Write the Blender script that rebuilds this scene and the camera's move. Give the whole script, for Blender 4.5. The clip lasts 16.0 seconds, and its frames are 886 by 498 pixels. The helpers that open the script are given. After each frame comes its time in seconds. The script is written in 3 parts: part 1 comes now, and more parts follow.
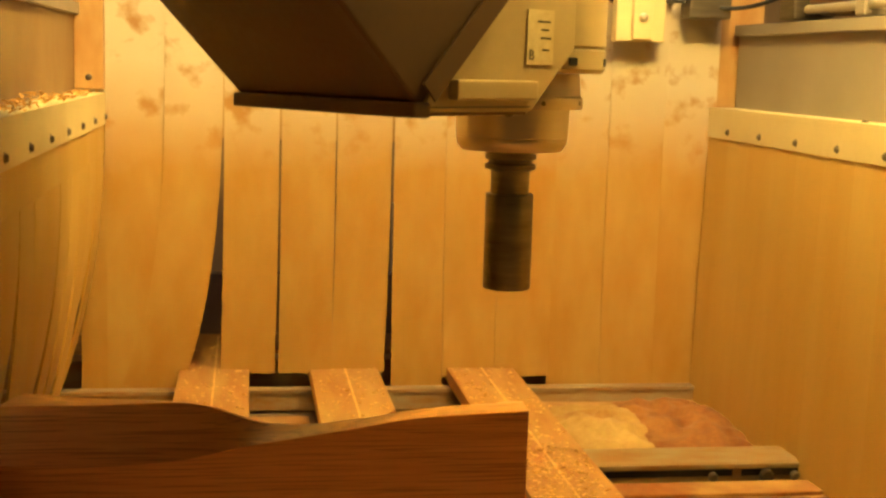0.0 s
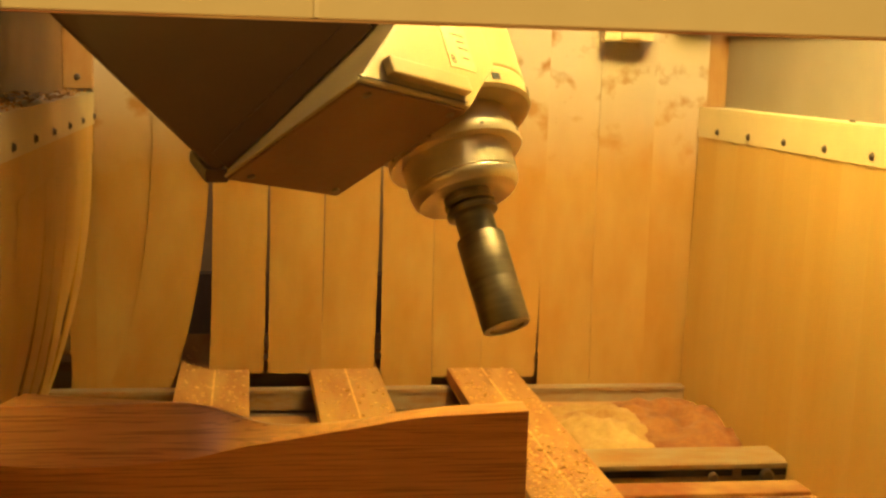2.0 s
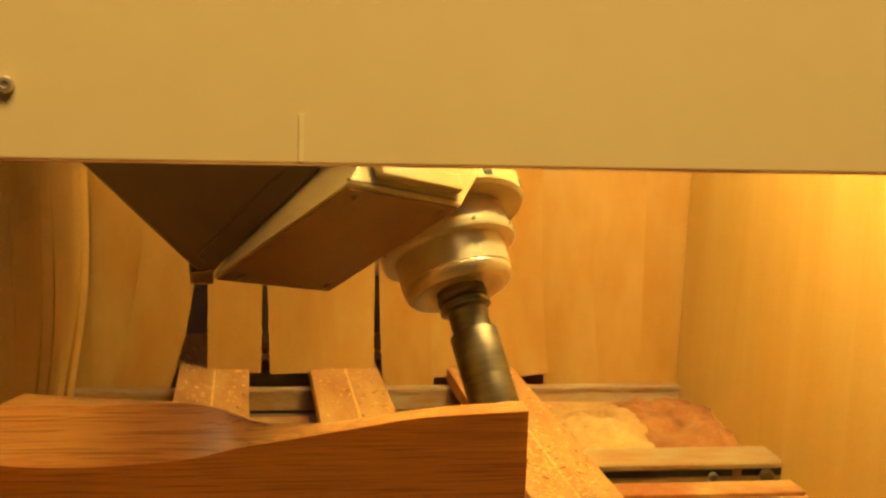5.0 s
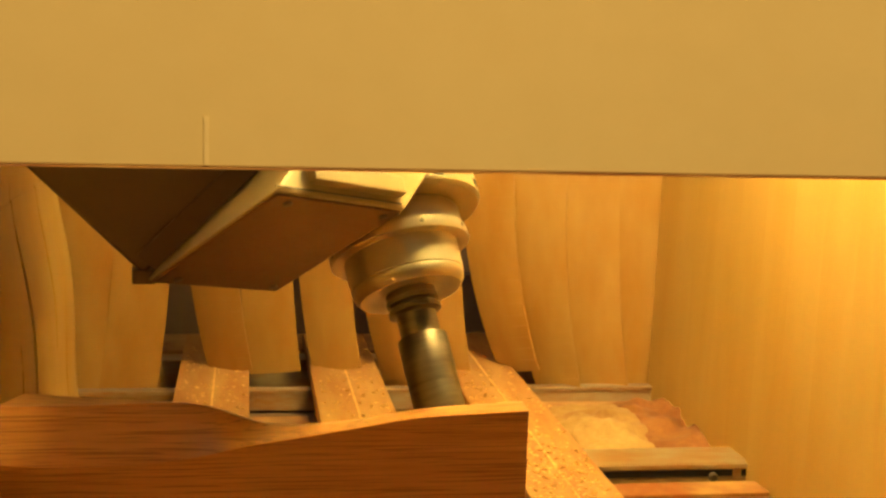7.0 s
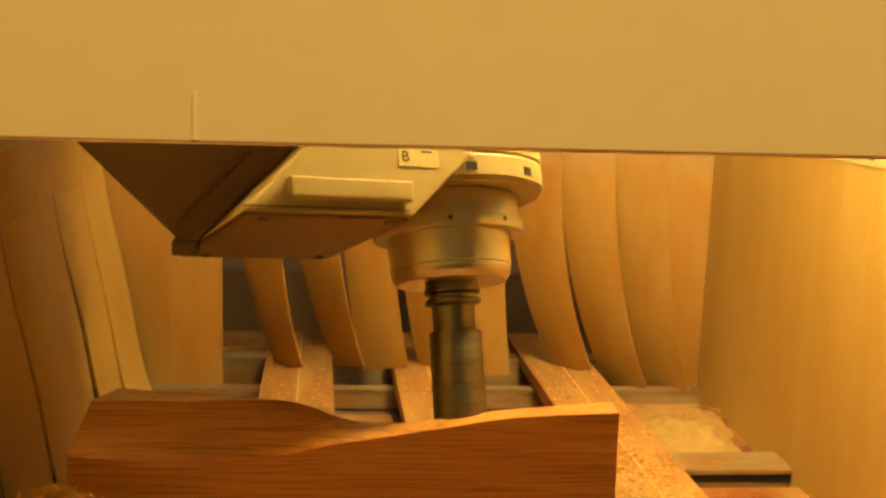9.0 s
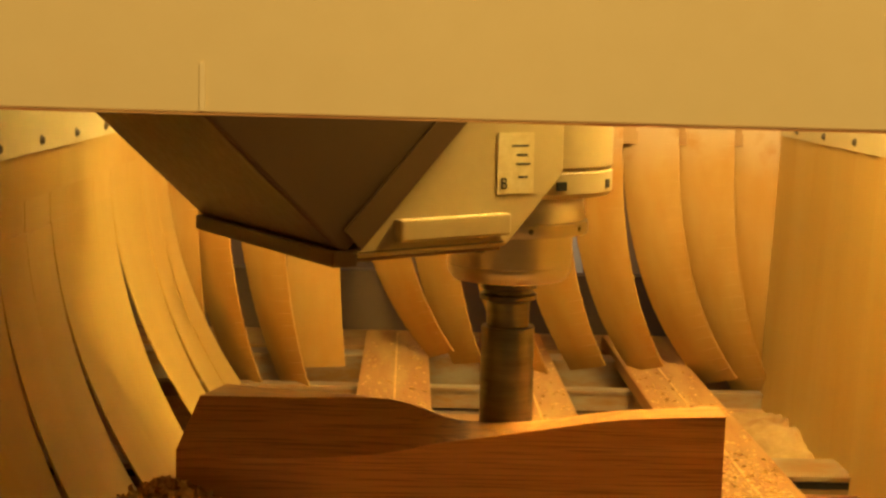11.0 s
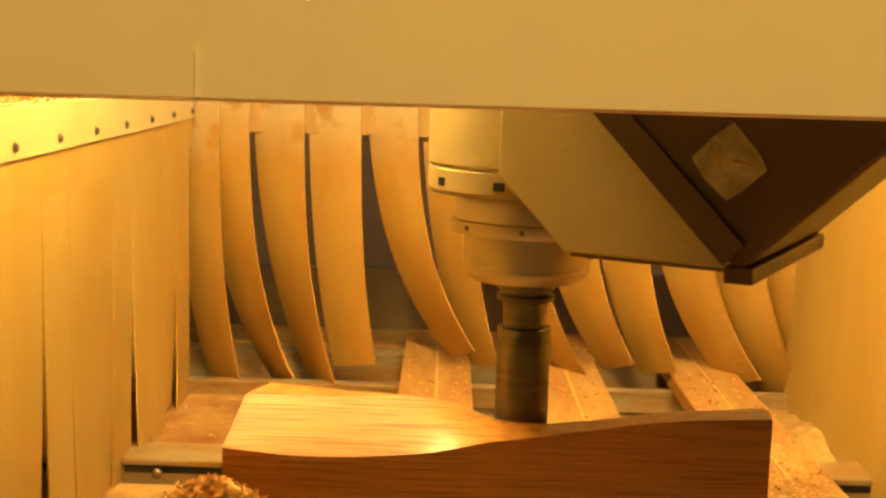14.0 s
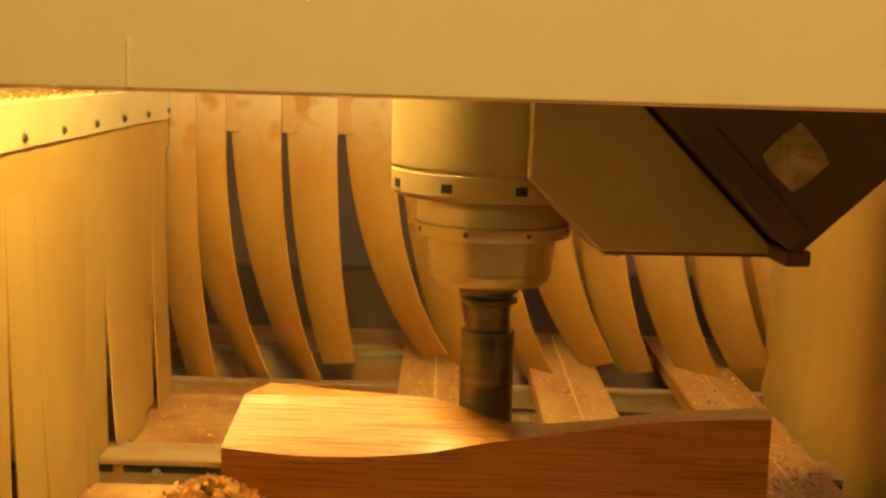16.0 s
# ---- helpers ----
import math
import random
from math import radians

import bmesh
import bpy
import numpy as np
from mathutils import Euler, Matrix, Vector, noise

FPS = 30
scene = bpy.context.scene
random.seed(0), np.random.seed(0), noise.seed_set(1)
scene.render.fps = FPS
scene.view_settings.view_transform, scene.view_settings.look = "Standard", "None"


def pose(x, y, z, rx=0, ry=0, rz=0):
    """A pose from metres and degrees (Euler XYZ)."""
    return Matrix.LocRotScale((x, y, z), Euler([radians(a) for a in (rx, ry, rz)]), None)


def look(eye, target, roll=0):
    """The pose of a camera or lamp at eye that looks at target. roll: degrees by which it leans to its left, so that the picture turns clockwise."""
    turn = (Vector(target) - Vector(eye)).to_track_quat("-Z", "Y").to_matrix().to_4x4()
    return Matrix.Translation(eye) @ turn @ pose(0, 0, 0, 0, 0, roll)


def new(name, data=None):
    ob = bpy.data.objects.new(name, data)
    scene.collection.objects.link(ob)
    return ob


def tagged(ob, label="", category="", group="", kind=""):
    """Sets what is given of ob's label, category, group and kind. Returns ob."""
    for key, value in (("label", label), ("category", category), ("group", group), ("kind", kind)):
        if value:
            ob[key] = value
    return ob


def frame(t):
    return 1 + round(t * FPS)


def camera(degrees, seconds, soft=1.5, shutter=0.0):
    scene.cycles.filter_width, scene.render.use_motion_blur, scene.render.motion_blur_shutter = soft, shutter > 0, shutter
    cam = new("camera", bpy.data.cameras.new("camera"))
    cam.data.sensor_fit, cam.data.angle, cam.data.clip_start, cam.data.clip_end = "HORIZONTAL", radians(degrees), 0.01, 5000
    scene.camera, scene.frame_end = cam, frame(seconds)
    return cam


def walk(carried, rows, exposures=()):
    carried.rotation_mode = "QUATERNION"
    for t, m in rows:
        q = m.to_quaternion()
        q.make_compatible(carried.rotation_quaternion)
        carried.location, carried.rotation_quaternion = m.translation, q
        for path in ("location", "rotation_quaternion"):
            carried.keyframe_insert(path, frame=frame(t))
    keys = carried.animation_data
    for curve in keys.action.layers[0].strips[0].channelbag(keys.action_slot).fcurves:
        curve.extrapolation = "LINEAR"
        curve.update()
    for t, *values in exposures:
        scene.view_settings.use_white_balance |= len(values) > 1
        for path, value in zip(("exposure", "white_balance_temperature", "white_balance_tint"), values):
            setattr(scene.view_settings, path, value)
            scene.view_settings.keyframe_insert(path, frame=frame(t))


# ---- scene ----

# camera on a tripod that is not quite level: it stands, then pans to its left
EYE_Z, PITCH, YAW, LEAN, ARM = 0.56, -8.2, -8.6, 1.65, 0.32
AHEAD = Vector((-math.sin(radians(YAW)), math.cos(radians(YAW)), 0))
PIVOT = Vector((0, 0, EYE_Z)) - AHEAD * ARM
TRIPOD = Matrix.Translation(PIVOT) @ Matrix.Rotation(radians(-LEAN), 4, AHEAD)


def panned(turn):
    return TRIPOD @ pose(0, 0, 0, 0, 0, YAW + turn) @ pose(0, ARM, 0, 90 + PITCH)


cam = camera(38.0, 16.0, soft=2.6)
walk(cam, [(t, panned(a)) for t, a in (
    (0, 0), (4, 0), (7.5, 0), (7.8, .1), (8, .37), (8.5, 2.05), (9, 3.31), (9.5, 4.35), (10, 5.35), (10.5, 6.35),
    (11, 7.15), (11.5, 7.97), (11.8, 8.57), (12, 8.89), (12.5, 8.86), (14.5, 8.79), (16, 8.76))])

# world and lamps
world = bpy.data.worlds.new("world")
scene.world = world
world.use_nodes = True
wb = world.node_tree.nodes["Background"]
wb.inputs[0].default_value, wb.inputs[1].default_value = (1, .72, .38, 1), .05
scene.view_settings.exposure = 0.0


def area_lamp(name, eye, target, size, power, color):
    data = bpy.data.lights.new(name, "AREA")
    data.shape, data.size, data.size_y, data.energy, data.color = "RECTANGLE", size[0], size[1], power, color
    ob = new(name, data)
    ob.matrix_world = look(eye, target)
    return ob


AMBER = (1, .66, .26)
area_lamp("workshop_lamp", (0.3, -.6, 3.0), (0.2, .9, .5), (1.6, .8), 136, AMBER)
area_lamp("skylight", (.42, 1.70, 1.65), (.40, 2.32, .58), (1.3, .6), 5, (.94, .96, 1))


# materials
def mat(name, color, color2=None, rough=.5, metal=0., scale=(20, 20, 20), fine=120, bump=.1, amount=.5, trans=0., vary=True, place=""):
    m = bpy.data.materials.new(name)
    m.use_nodes = True
    n, l = m.node_tree.nodes, m.node_tree.links
    b = n["Principled BSDF"]
    color2 = color2 or tuple(c * .7 for c in color)
    tc, mp = n.new("ShaderNodeTexCoord"), n.new("ShaderNodeMapping")
    mp.inputs["Scale"].default_value = scale
    if place:
        at_node = n.new("ShaderNodeAttribute")
        at_node.attribute_name = place
        l.new(at_node.outputs["Vector"], mp.inputs[0])
    else:
        l.new(tc.outputs["Object"], mp.inputs[0])
    oi = n.new("ShaderNodeObjectInfo")
    add = n.new("ShaderNodeVectorMath")
    mul = n.new("ShaderNodeVectorMath")
    mul.operation = "MULTIPLY"
    if vary:
        l.new(oi.outputs["Random"], mul.inputs[0])
    mul.inputs[1].default_value = (37, 91, 53)
    l.new(mp.outputs[0], add.inputs[0])
    l.new(mul.outputs[0], add.inputs[1])
    big, small = n.new("ShaderNodeTexNoise"), n.new("ShaderNodeTexNoise")
    big.inputs["Scale"].default_value, big.inputs["Detail"].default_value = 1.0, 6
    small.inputs["Scale"].default_value, small.inputs["Detail"].default_value = fine / 20, 4
    l.new(add.outputs[0], big.inputs[0])
    l.new(add.outputs[0], small.inputs[0])
    mix = n.new("ShaderNodeMath")
    mix.operation = "MULTIPLY_ADD"
    mix.inputs[1].default_value = .4
    l.new(small.outputs[0], mix.inputs[0])
    l.new(big.outputs[0], mix.inputs[2])
    ramp = n.new("ShaderNodeValToRGB")
    ramp.color_ramp.elements[0].position, ramp.color_ramp.elements[1].position = .7 - amount * .5, .7 + amount * .5
    ramp.color_ramp.elements[0].color, ramp.color_ramp.elements[1].color = (*color2, 1), (*color, 1)
    l.new(mix.outputs[0], ramp.inputs[0])
    l.new(ramp.outputs[0], b.inputs["Base Color"])
    b.inputs["Roughness"].default_value, b.inputs["Metallic"].default_value = rough, metal
    rr = n.new("ShaderNodeMapRange")
    rr.inputs[3].default_value, rr.inputs[4].default_value = max(rough - .12, .05), min(rough + .12, 1)
    l.new(small.outputs[0], rr.inputs[0])
    l.new(rr.outputs[0], b.inputs["Roughness"])
    if bump:
        bp = n.new("ShaderNodeBump")
        bp.inputs["Strength"].default_value, bp.inputs["Distance"].default_value = bump, .002
        l.new(mix.outputs[0], bp.inputs["Height"])
        l.new(bp.outputs[0], b.inputs["Normal"])
    if trans:
        t = n.new("ShaderNodeBsdfTranslucent")
        ms = n.new("ShaderNodeMixShader")
        ms.inputs[0].default_value = trans
        l.new(ramp.outputs[0], t.inputs[0])
        l.new(b.outputs[0], ms.inputs[1])
        l.new(t.outputs[0], ms.inputs[2])
        l.new(ms.outputs[0], n["Material Output"].inputs[0])
    return m


PAINT = mat("beige_paint", (.72, .59, .285), (.665, .53, .245), .42, scale=(3, 3, 3), fine=300, bump=.03, amount=.8)
SCUFF = mat("scuffed_paint", (.80, .67, .36), (.72, .575, .27), .45, scale=(160, 160, 60), fine=200, bump=.02, amount=.5)
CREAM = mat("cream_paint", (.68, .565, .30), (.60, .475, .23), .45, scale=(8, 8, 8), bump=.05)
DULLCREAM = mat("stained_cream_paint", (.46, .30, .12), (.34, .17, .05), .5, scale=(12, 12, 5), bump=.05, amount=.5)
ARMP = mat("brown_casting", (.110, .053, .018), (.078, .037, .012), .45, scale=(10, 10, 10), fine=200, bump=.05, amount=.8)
REDBROWN = mat("red_brown_cover", (.20, .10, .035), (.15, .07, .022), .5, scale=(10, 10, 10), fine=200, bump=.04, amount=.8)
HEAD = mat("machine_paint", (.46, .345, .165), (.38, .275, .12), .42, scale=(10, 10, 10), fine=200, bump=.04, amount=.8)
STRIP = mat("stained_strip_lit_top", (.57, .360, .105), (.46, .215, .036), .42, scale=(9, 9, 3.6), fine=70, bump=.03, amount=.70, trans=.22, vary=False, place="place")
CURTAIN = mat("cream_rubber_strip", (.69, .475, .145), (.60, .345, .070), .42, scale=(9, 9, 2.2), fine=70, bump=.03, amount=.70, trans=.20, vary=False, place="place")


def lit_top(m):
    """Paints daylight into the colour of the back strips' tops, with rusty smears."""
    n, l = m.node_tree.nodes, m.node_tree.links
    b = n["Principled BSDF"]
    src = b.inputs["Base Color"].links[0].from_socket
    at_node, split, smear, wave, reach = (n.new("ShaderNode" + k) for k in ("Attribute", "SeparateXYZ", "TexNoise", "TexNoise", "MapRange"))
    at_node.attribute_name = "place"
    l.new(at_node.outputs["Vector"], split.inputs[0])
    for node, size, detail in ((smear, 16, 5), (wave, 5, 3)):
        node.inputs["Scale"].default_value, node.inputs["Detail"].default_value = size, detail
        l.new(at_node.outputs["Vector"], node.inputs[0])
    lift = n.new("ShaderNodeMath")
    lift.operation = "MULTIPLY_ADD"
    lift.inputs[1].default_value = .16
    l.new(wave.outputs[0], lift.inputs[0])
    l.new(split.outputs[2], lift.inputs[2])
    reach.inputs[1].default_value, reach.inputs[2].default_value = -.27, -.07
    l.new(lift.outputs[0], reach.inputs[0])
    glow_rust = n.new("ShaderNodeValToRGB")
    glow_rust.color_ramp.elements[0].position, glow_rust.color_ramp.elements[1].position = .54, .66
    glow_rust.color_ramp.elements[0].color, glow_rust.color_ramp.elements[1].color = (.62, .53, .38, 1), (.40, .22, .08, 1)
    l.new(smear.outputs[0], glow_rust.inputs[0])
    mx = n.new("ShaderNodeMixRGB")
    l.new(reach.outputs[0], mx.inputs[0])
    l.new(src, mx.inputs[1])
    l.new(glow_rust.outputs[0], mx.inputs[2])
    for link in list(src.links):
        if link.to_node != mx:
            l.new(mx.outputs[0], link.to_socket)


lit_top(STRIP)
STEEL = mat("machined_steel", (.74, .64, .47), (.64, .54, .38), .36, .78, scale=(2, 2, 40), fine=60, bump=0)
DARKSTEEL = mat("dark_steel", (.26, .22, .17), (.15, .125, .095), .44, 1., scale=(10, 10, 90), fine=60, bump=.01)
BLACK = mat("black_rubber", (.02, .018, .015), None, .6, bump=0)
ALU = mat("aluminium", (.38, .30, .18), (.34, .17, .05), .5, .25, scale=(9, 26, 26), fine=110, bump=.08, amount=.36)
GREYPANEL = mat("grey_sheet", (.30, .25, .19), (.23, .19, .14), .5, scale=(5, 5, 5), bump=.03)
STAINED = mat("stained_sheet", (.30, .19, .085), (.20, .105, .035), .6, scale=(6, 6, 6), bump=.04)
PLANK = mat("plank_wood", (.52, .30, .085), (.38, .15, .028), .7, scale=(30, 5, 30), fine=90, bump=.3)
SHEET = mat("stained_board", (.52, .31, .10), (.27, .085, .018), .65, scale=(7, 7, 7), fine=90, bump=.2, amount=.35)
DARKWALL = mat("dark_wall", (.23, .155, .085), (.17, .11, .058), .7, scale=(4, 4, 4), bump=.05)
CHIP = mat("wood_chip", (.84, .54, .19), (.62, .31, .085), .6, scale=(60, 60, 60), bump=.1, trans=.25)
PALEDUST = mat("pale_dust", (.50, .33, .11), (.33, .165, .04), .85, scale=(14, 14, 14), fine=160, bump=.5, amount=.5)
REDDUST = mat("red_dust", (.38, .17, .045), (.19, .062, .014), .85, scale=(16, 16, 16), fine=180, bump=.6, amount=.5)
WHITE = mat("white_enamel", (.80, .78, .72), (.70, .68, .60), .4, scale=(5, 5, 5), bump=0)
# wear on the square label, plus its shade put into a darker tone
WORNSHADED = mat("worn_shaded_label", (.50, .37, .17), (.22, .13, .05), .55, scale=(45, 45, 45), bump=.1)
LABEL = mat("label_paper", (.70, .58, .32), (.46, .32, .13), .5, scale=(20, 20, 20), bump=0)
FLOORM = mat("concrete", (.16, .14, .115), (.11, .095, .075), .8, scale=(2, 2, 2), bump=.2)
WALLM = mat("wall_paint", (.30, .26, .20), (.26, .22, .16), .8, scale=(2, 2, 2), bump=.05)


def glow_material(name, color, strength):
    m = bpy.data.materials.new(name)
    m.use_nodes = True
    b = m.node_tree.nodes["Principled BSDF"]
    b.inputs["Base Color"].default_value = (.8, .8, .8, 1)
    b.inputs["Emission Color"].default_value, b.inputs["Emission Strength"].default_value = (*color, 1), strength
    return m


LAMPGLOW = glow_material("lamp_glow", (1, .70, .19), 405)
DAYGLOW = glow_material("daylight", (1, .97, .9), 3)


def wood_material():
    m = mat("oak", (.62, .285, .070), (.43, .160, .032), .36, scale=(4.0, 40, 110), fine=90, bump=.05, amount=.9)
    n, l = m.node_tree.nodes, m.node_tree.links
    b = n["Principled BSDF"]
    tc, mp, w = n.new("ShaderNodeTexCoord"), n.new("ShaderNodeMapping"), n.new("ShaderNodeTexNoise")
    mp.inputs["Scale"].default_value = (9, 110, 560)
    l.new(tc.outputs["Object"], mp.inputs[0])
    l.new(mp.outputs[0], w.inputs[0])
    w.inputs["Scale"].default_value, w.inputs["Detail"].default_value, w.inputs["Distortion"].default_value = 1, 3, .4
    r = n.new("ShaderNodeValToRGB")
    r.color_ramp.elements[0].position, r.color_ramp.elements[1].position = .36, .50
    r.color_ramp.elements[0].color, r.color_ramp.elements[1].color = (.50, .44, .40, 1), (1, 1, 1, 1)
    l.new(w.outputs[0], r.inputs[0])
    mx = n.new("ShaderNodeMixRGB")
    mx.blend_type, mx.inputs[0].default_value = "MULTIPLY", .8
    src = b.inputs["Base Color"].links[0].from_socket
    l.new(src, mx.inputs[1])
    l.new(r.outputs[0], mx.inputs[2])
    l.new(mx.outputs[0], b.inputs["Base Color"])
    return m


OAK = wood_material()


# mesh helpers
def part(name, bm, material, parent=None, label="", smooth=False):
    me = bpy.data.meshes.new(name)
    bmesh.ops.recalc_face_normals(bm, faces=bm.faces)
    bm.to_mesh(me)
    bm.free()
    me.materials.append(material)
    if smooth:
        for p in me.polygons:
            p.use_smooth = True
        me.set_sharp_from_angle(angle=radians(35))
    ob = new(name, me)
    if parent:
        ob.parent = parent
    return tagged(ob, label)


def box(x0, x1, y0, y1, z0, z1, bevel=0., bm=None):
    own = bmesh.new()
    bmesh.ops.create_cube(own, size=1)
    bmesh.ops.scale(own, vec=(x1 - x0, y1 - y0, z1 - z0), verts=own.verts)
    bmesh.ops.translate(own, vec=((x0 + x1) / 2, (y0 + y1) / 2, (z0 + z1) / 2), verts=own.verts)
    if bevel:
        bmesh.ops.bevel(own, geom=own.edges[:], offset=bevel, segments=2, affect="EDGES", profile=.6)
    if bm is None:
        return own
    me = bpy.data.meshes.new("tmp")
    own.to_mesh(me)
    own.free()
    bm.from_mesh(me)
    bpy.data.meshes.remove(me)
    return bm


def lathe(profile, steps=48, bm=None):
    bm = bm or bmesh.new()
    rings = []
    for r, z in profile:
        rings.append([bm.verts.new((r * math.cos(2 * math.pi * i / steps), r * math.sin(2 * math.pi * i / steps), z)) for i in range(steps)])
    for a, b in zip(rings, rings[1:]):
        for i in range(steps):
            bm.faces.new((a[i], a[(i + 1) % steps], b[(i + 1) % steps], b[i]))
    bm.faces.new(rings[0])
    bm.faces.new(rings[-1])
    return bm


def hull(points, bevel=0.):
    bm = bmesh.new()
    for p in points:
        bm.verts.new(p)
    r = bmesh.ops.convex_hull(bm, input=bm.verts[:])
    loose = [v for v in bm.verts if not v.link_faces]
    bmesh.ops.delete(bm, geom=loose, context="VERTS")
    bmesh.ops.dissolve_limit(bm, angle_limit=radians(2), verts=bm.verts[:], edges=bm.edges[:])
    if bevel:
        bmesh.ops.bevel(bm, geom=bm.edges[:], offset=bevel, segments=2, affect="EDGES", profile=.5)
    return bm


def empty(name, label, category, group="", kind="", m=None):
    ob = new(name)
    ob.empty_display_size = .05
    if m:
        ob.matrix_world = m
    return tagged(ob, label, category, group, kind)


# ---- the workshop round the machine
def workshop():
    tagged(part("floor", box(-4, 4, -4, 5, -.75, -.70), FLOORM), "grey concrete workshop floor under the machine", "floor", kind="structure")
    tagged(part("ceiling", box(-4, 4, -4, 5, 3.2, 3.3), WALLM), "pale workshop ceiling", "ceiling", kind="structure")
    tagged(part("window_1", box(1.7, 2.6, 4.96, 4.99, .55, 1.5), DAYGLOW), "bright daylight window in the far wall", "window", kind="structure")
    for n, b in (("wall_south", (-4, 4, -4.1, -4, -.7, 3.2)), ("wall_north", (-4, 4, 5, 5.1, -.7, 3.2)),
                 ("wall_west", (-4.1, -4, -4, 5, -.7, 3.2)), ("wall_east", (4, 4.1, -4, 5, -.7, 3.2))):
        tagged(part(n, box(*b), WALLM), "plain painted workshop wall", "wall", kind="structure")


# ---- the machine bed
def bed():
    tagged(part("machine_bed", box(-1.6, 2.0, .3, 3.4, -.70, -.075), DARKWALL), "dark steel machine bed under the planks", "machine bed", kind="structure")
    for i, (y0, y1, z0, z1) in enumerate(((1.80, 1.885, -.07, -.028), (2.275, 2.30, -.07, -.03), (2.44, 2.49, -.07, -.012), (1.30, 1.38, -.07, -.028))):
        bar = part("cross_bar", box(-1.6, 2.0, y0, y1, z0, z1, .003), ALU)
        tagged(bar, "grey dusty aluminium cross bar of the machine table", "bar", "table cross bars")
        part("lip", box(-1.6, 2.0, y0 - .004, y0 - .0005, z1 - .007, z1 - .0005), ALU, bar, "raised front lip")
        for x in (np.arange(-1.5, 1.9, .25) if i in (0, 3) else ()):
            part("slot", box(x, x + .235, y0 - .0012, y0 + .002, z1 - .020, z1 - .010), BLACK, bar, "thin dark slot")
    for x in (-.62, -.45, .70, .785, .83):
        r = .011 if x == .785 else .007
        b = part("bar_bolt", lathe(((r, 0), (r, .006), (r * .7, .008))), DARKSTEEL, None)
        b.matrix_world = pose(x, 1.79, -.045, 90)
        tagged(b, "dark bolt head on the table bar", "bolt", "bar bolts")
    sheets = ((-1.5, -.125, 1.90, 2.28), (.50, 1.4, 1.90, 2.28), (.012, .113, 2.02, 2.20), (.25, .37, 2.02, 2.20), (-1.5, -.2, 1.0, 1.78), (.49, 1.4, 1.0, 1.76))
    for x0, x1, y0, y1 in sheets:
        tagged(part("board_sheet", box(x0, x1, y0, y1, -.072, -.058, .002), SHEET), "stained thin board strewn with orange wood dust", "board", "boards on the table")
    for x0, y0, y1 in ((-.116, .9, 2.62), (.119, .9, 2.62), (.373, .9, 2.62)):
        pl = tagged(part("plank", box(x0, x0 + .125, y0, y1, -.026, 0, .002), PLANK), "long dusty wooden plank lying on the table bars", "plank", "planks on the table")
        for u in (.062,):
            part("groove", box(x0 + u, x0 + u + .004, y0 + .05, y1 - .03, -.0005, .0006), CHIP, pl, "groove filled with orange dust")
    for y0, y1 in ((1.50, 1.60), (1.62, 1.70), (1.715, 1.77)):
        tagged(part("slat", box(.52, 1.5, y0, y1, -.058, -.046, .002), SHEET), "reddish dusty board between the table bars", "board", "low boards")
    rng = random.Random(9)
    verts, faces = [], []
    spots = [(rng.uniform(.378, .493), rng.uniform(1.35, 2.3), .0005) for _ in range(420)]
    spots += [(.378 + .115 * rng.betavariate(1.6, 2.2), rng.uniform(1.33, 1.82), .0005) for _ in range(620)]
    spots += [(rng.choice((-.116, .119)) + rng.uniform(.005, .12), rng.uniform(1.6, 2.5), .0005) for _ in range(520)]
    spots += [(rng.uniform(.5, .95), rng.uniform(1.92, 2.26), -.0575) for _ in range(160)] + [(rng.uniform(-.75, -.13), rng.uniform(1.92, 2.26), -.0575) for _ in range(160)]
    spots += [(rng.uniform(-.75, -.2), rng.uniform(1.1, 1.76), -.0575) for _ in range(200)]
    for x, y, z in spots:
        a, r, h = rng.uniform(0, 6.28), rng.uniform(.0015, .0060), rng.uniform(.0008, .0035)
        k = len(verts)
        verts += [(x + r * math.cos(a), y + r * math.sin(a), z), (x - r * .6 * math.sin(a), y + r * .6 * math.cos(a), z + h), (x - r * math.cos(a), y - r * math.sin(a), z), (x + r * .6 * math.sin(a), y - r * .6 * math.cos(a), z + h * .6)]
        faces.append((k, k + 1, k + 2, k + 3))
    me = bpy.data.meshes.new("wood_dust")
    me.from_pydata(verts, [], faces)
    me.materials.append(CHIP)
    tagged(new("wood_dust", me), "scattered orange wood dust and flakes", "wood dust", kind="stuff")


def dust_pile(name, label, material, x0, x1, y0, y1, top, seed):
    """A ragged drift of dust: a height sheet that runs out on the boards."""
    nx, ny = 46, 30
    verts, faces = [], []
    for j in range(ny + 1):
        for i in range(nx + 1):
            u, v = i / nx, j / ny
            x, y = x0 + (x1 - x0) * u, y0 + (y1 - y0) * v
            hump = max(0., math.sin(math.pi * u)) ** .6 * max(0., math.sin(math.pi * v)) ** .7
            rag = .75 + .6 * noise.noise(Vector((x * 11 + seed, y * 11, seed))) + .35 * noise.noise(Vector((x * 34, y * 34, seed)))
            verts.append((x + .012  * noise.noise(Vector((v * 9, seed, 1))), y + .02 * noise.noise(Vector((u * 9, seed, 5))), -.066 + top * max(0, hump * rag)))
    for j in range(ny):
        for i in range(nx):
            k = j * (nx + 1) + i
            faces.append((k, k + 1, k + nx + 2, k + nx + 1))
    me = bpy.data.meshes.new(name)
    me.from_pydata(verts, [], faces)
    me.materials.append(material)
    for p in me.polygons:
        p.use_smooth = True
    tagged(new(name, me), label, "wood dust", kind="stuff")


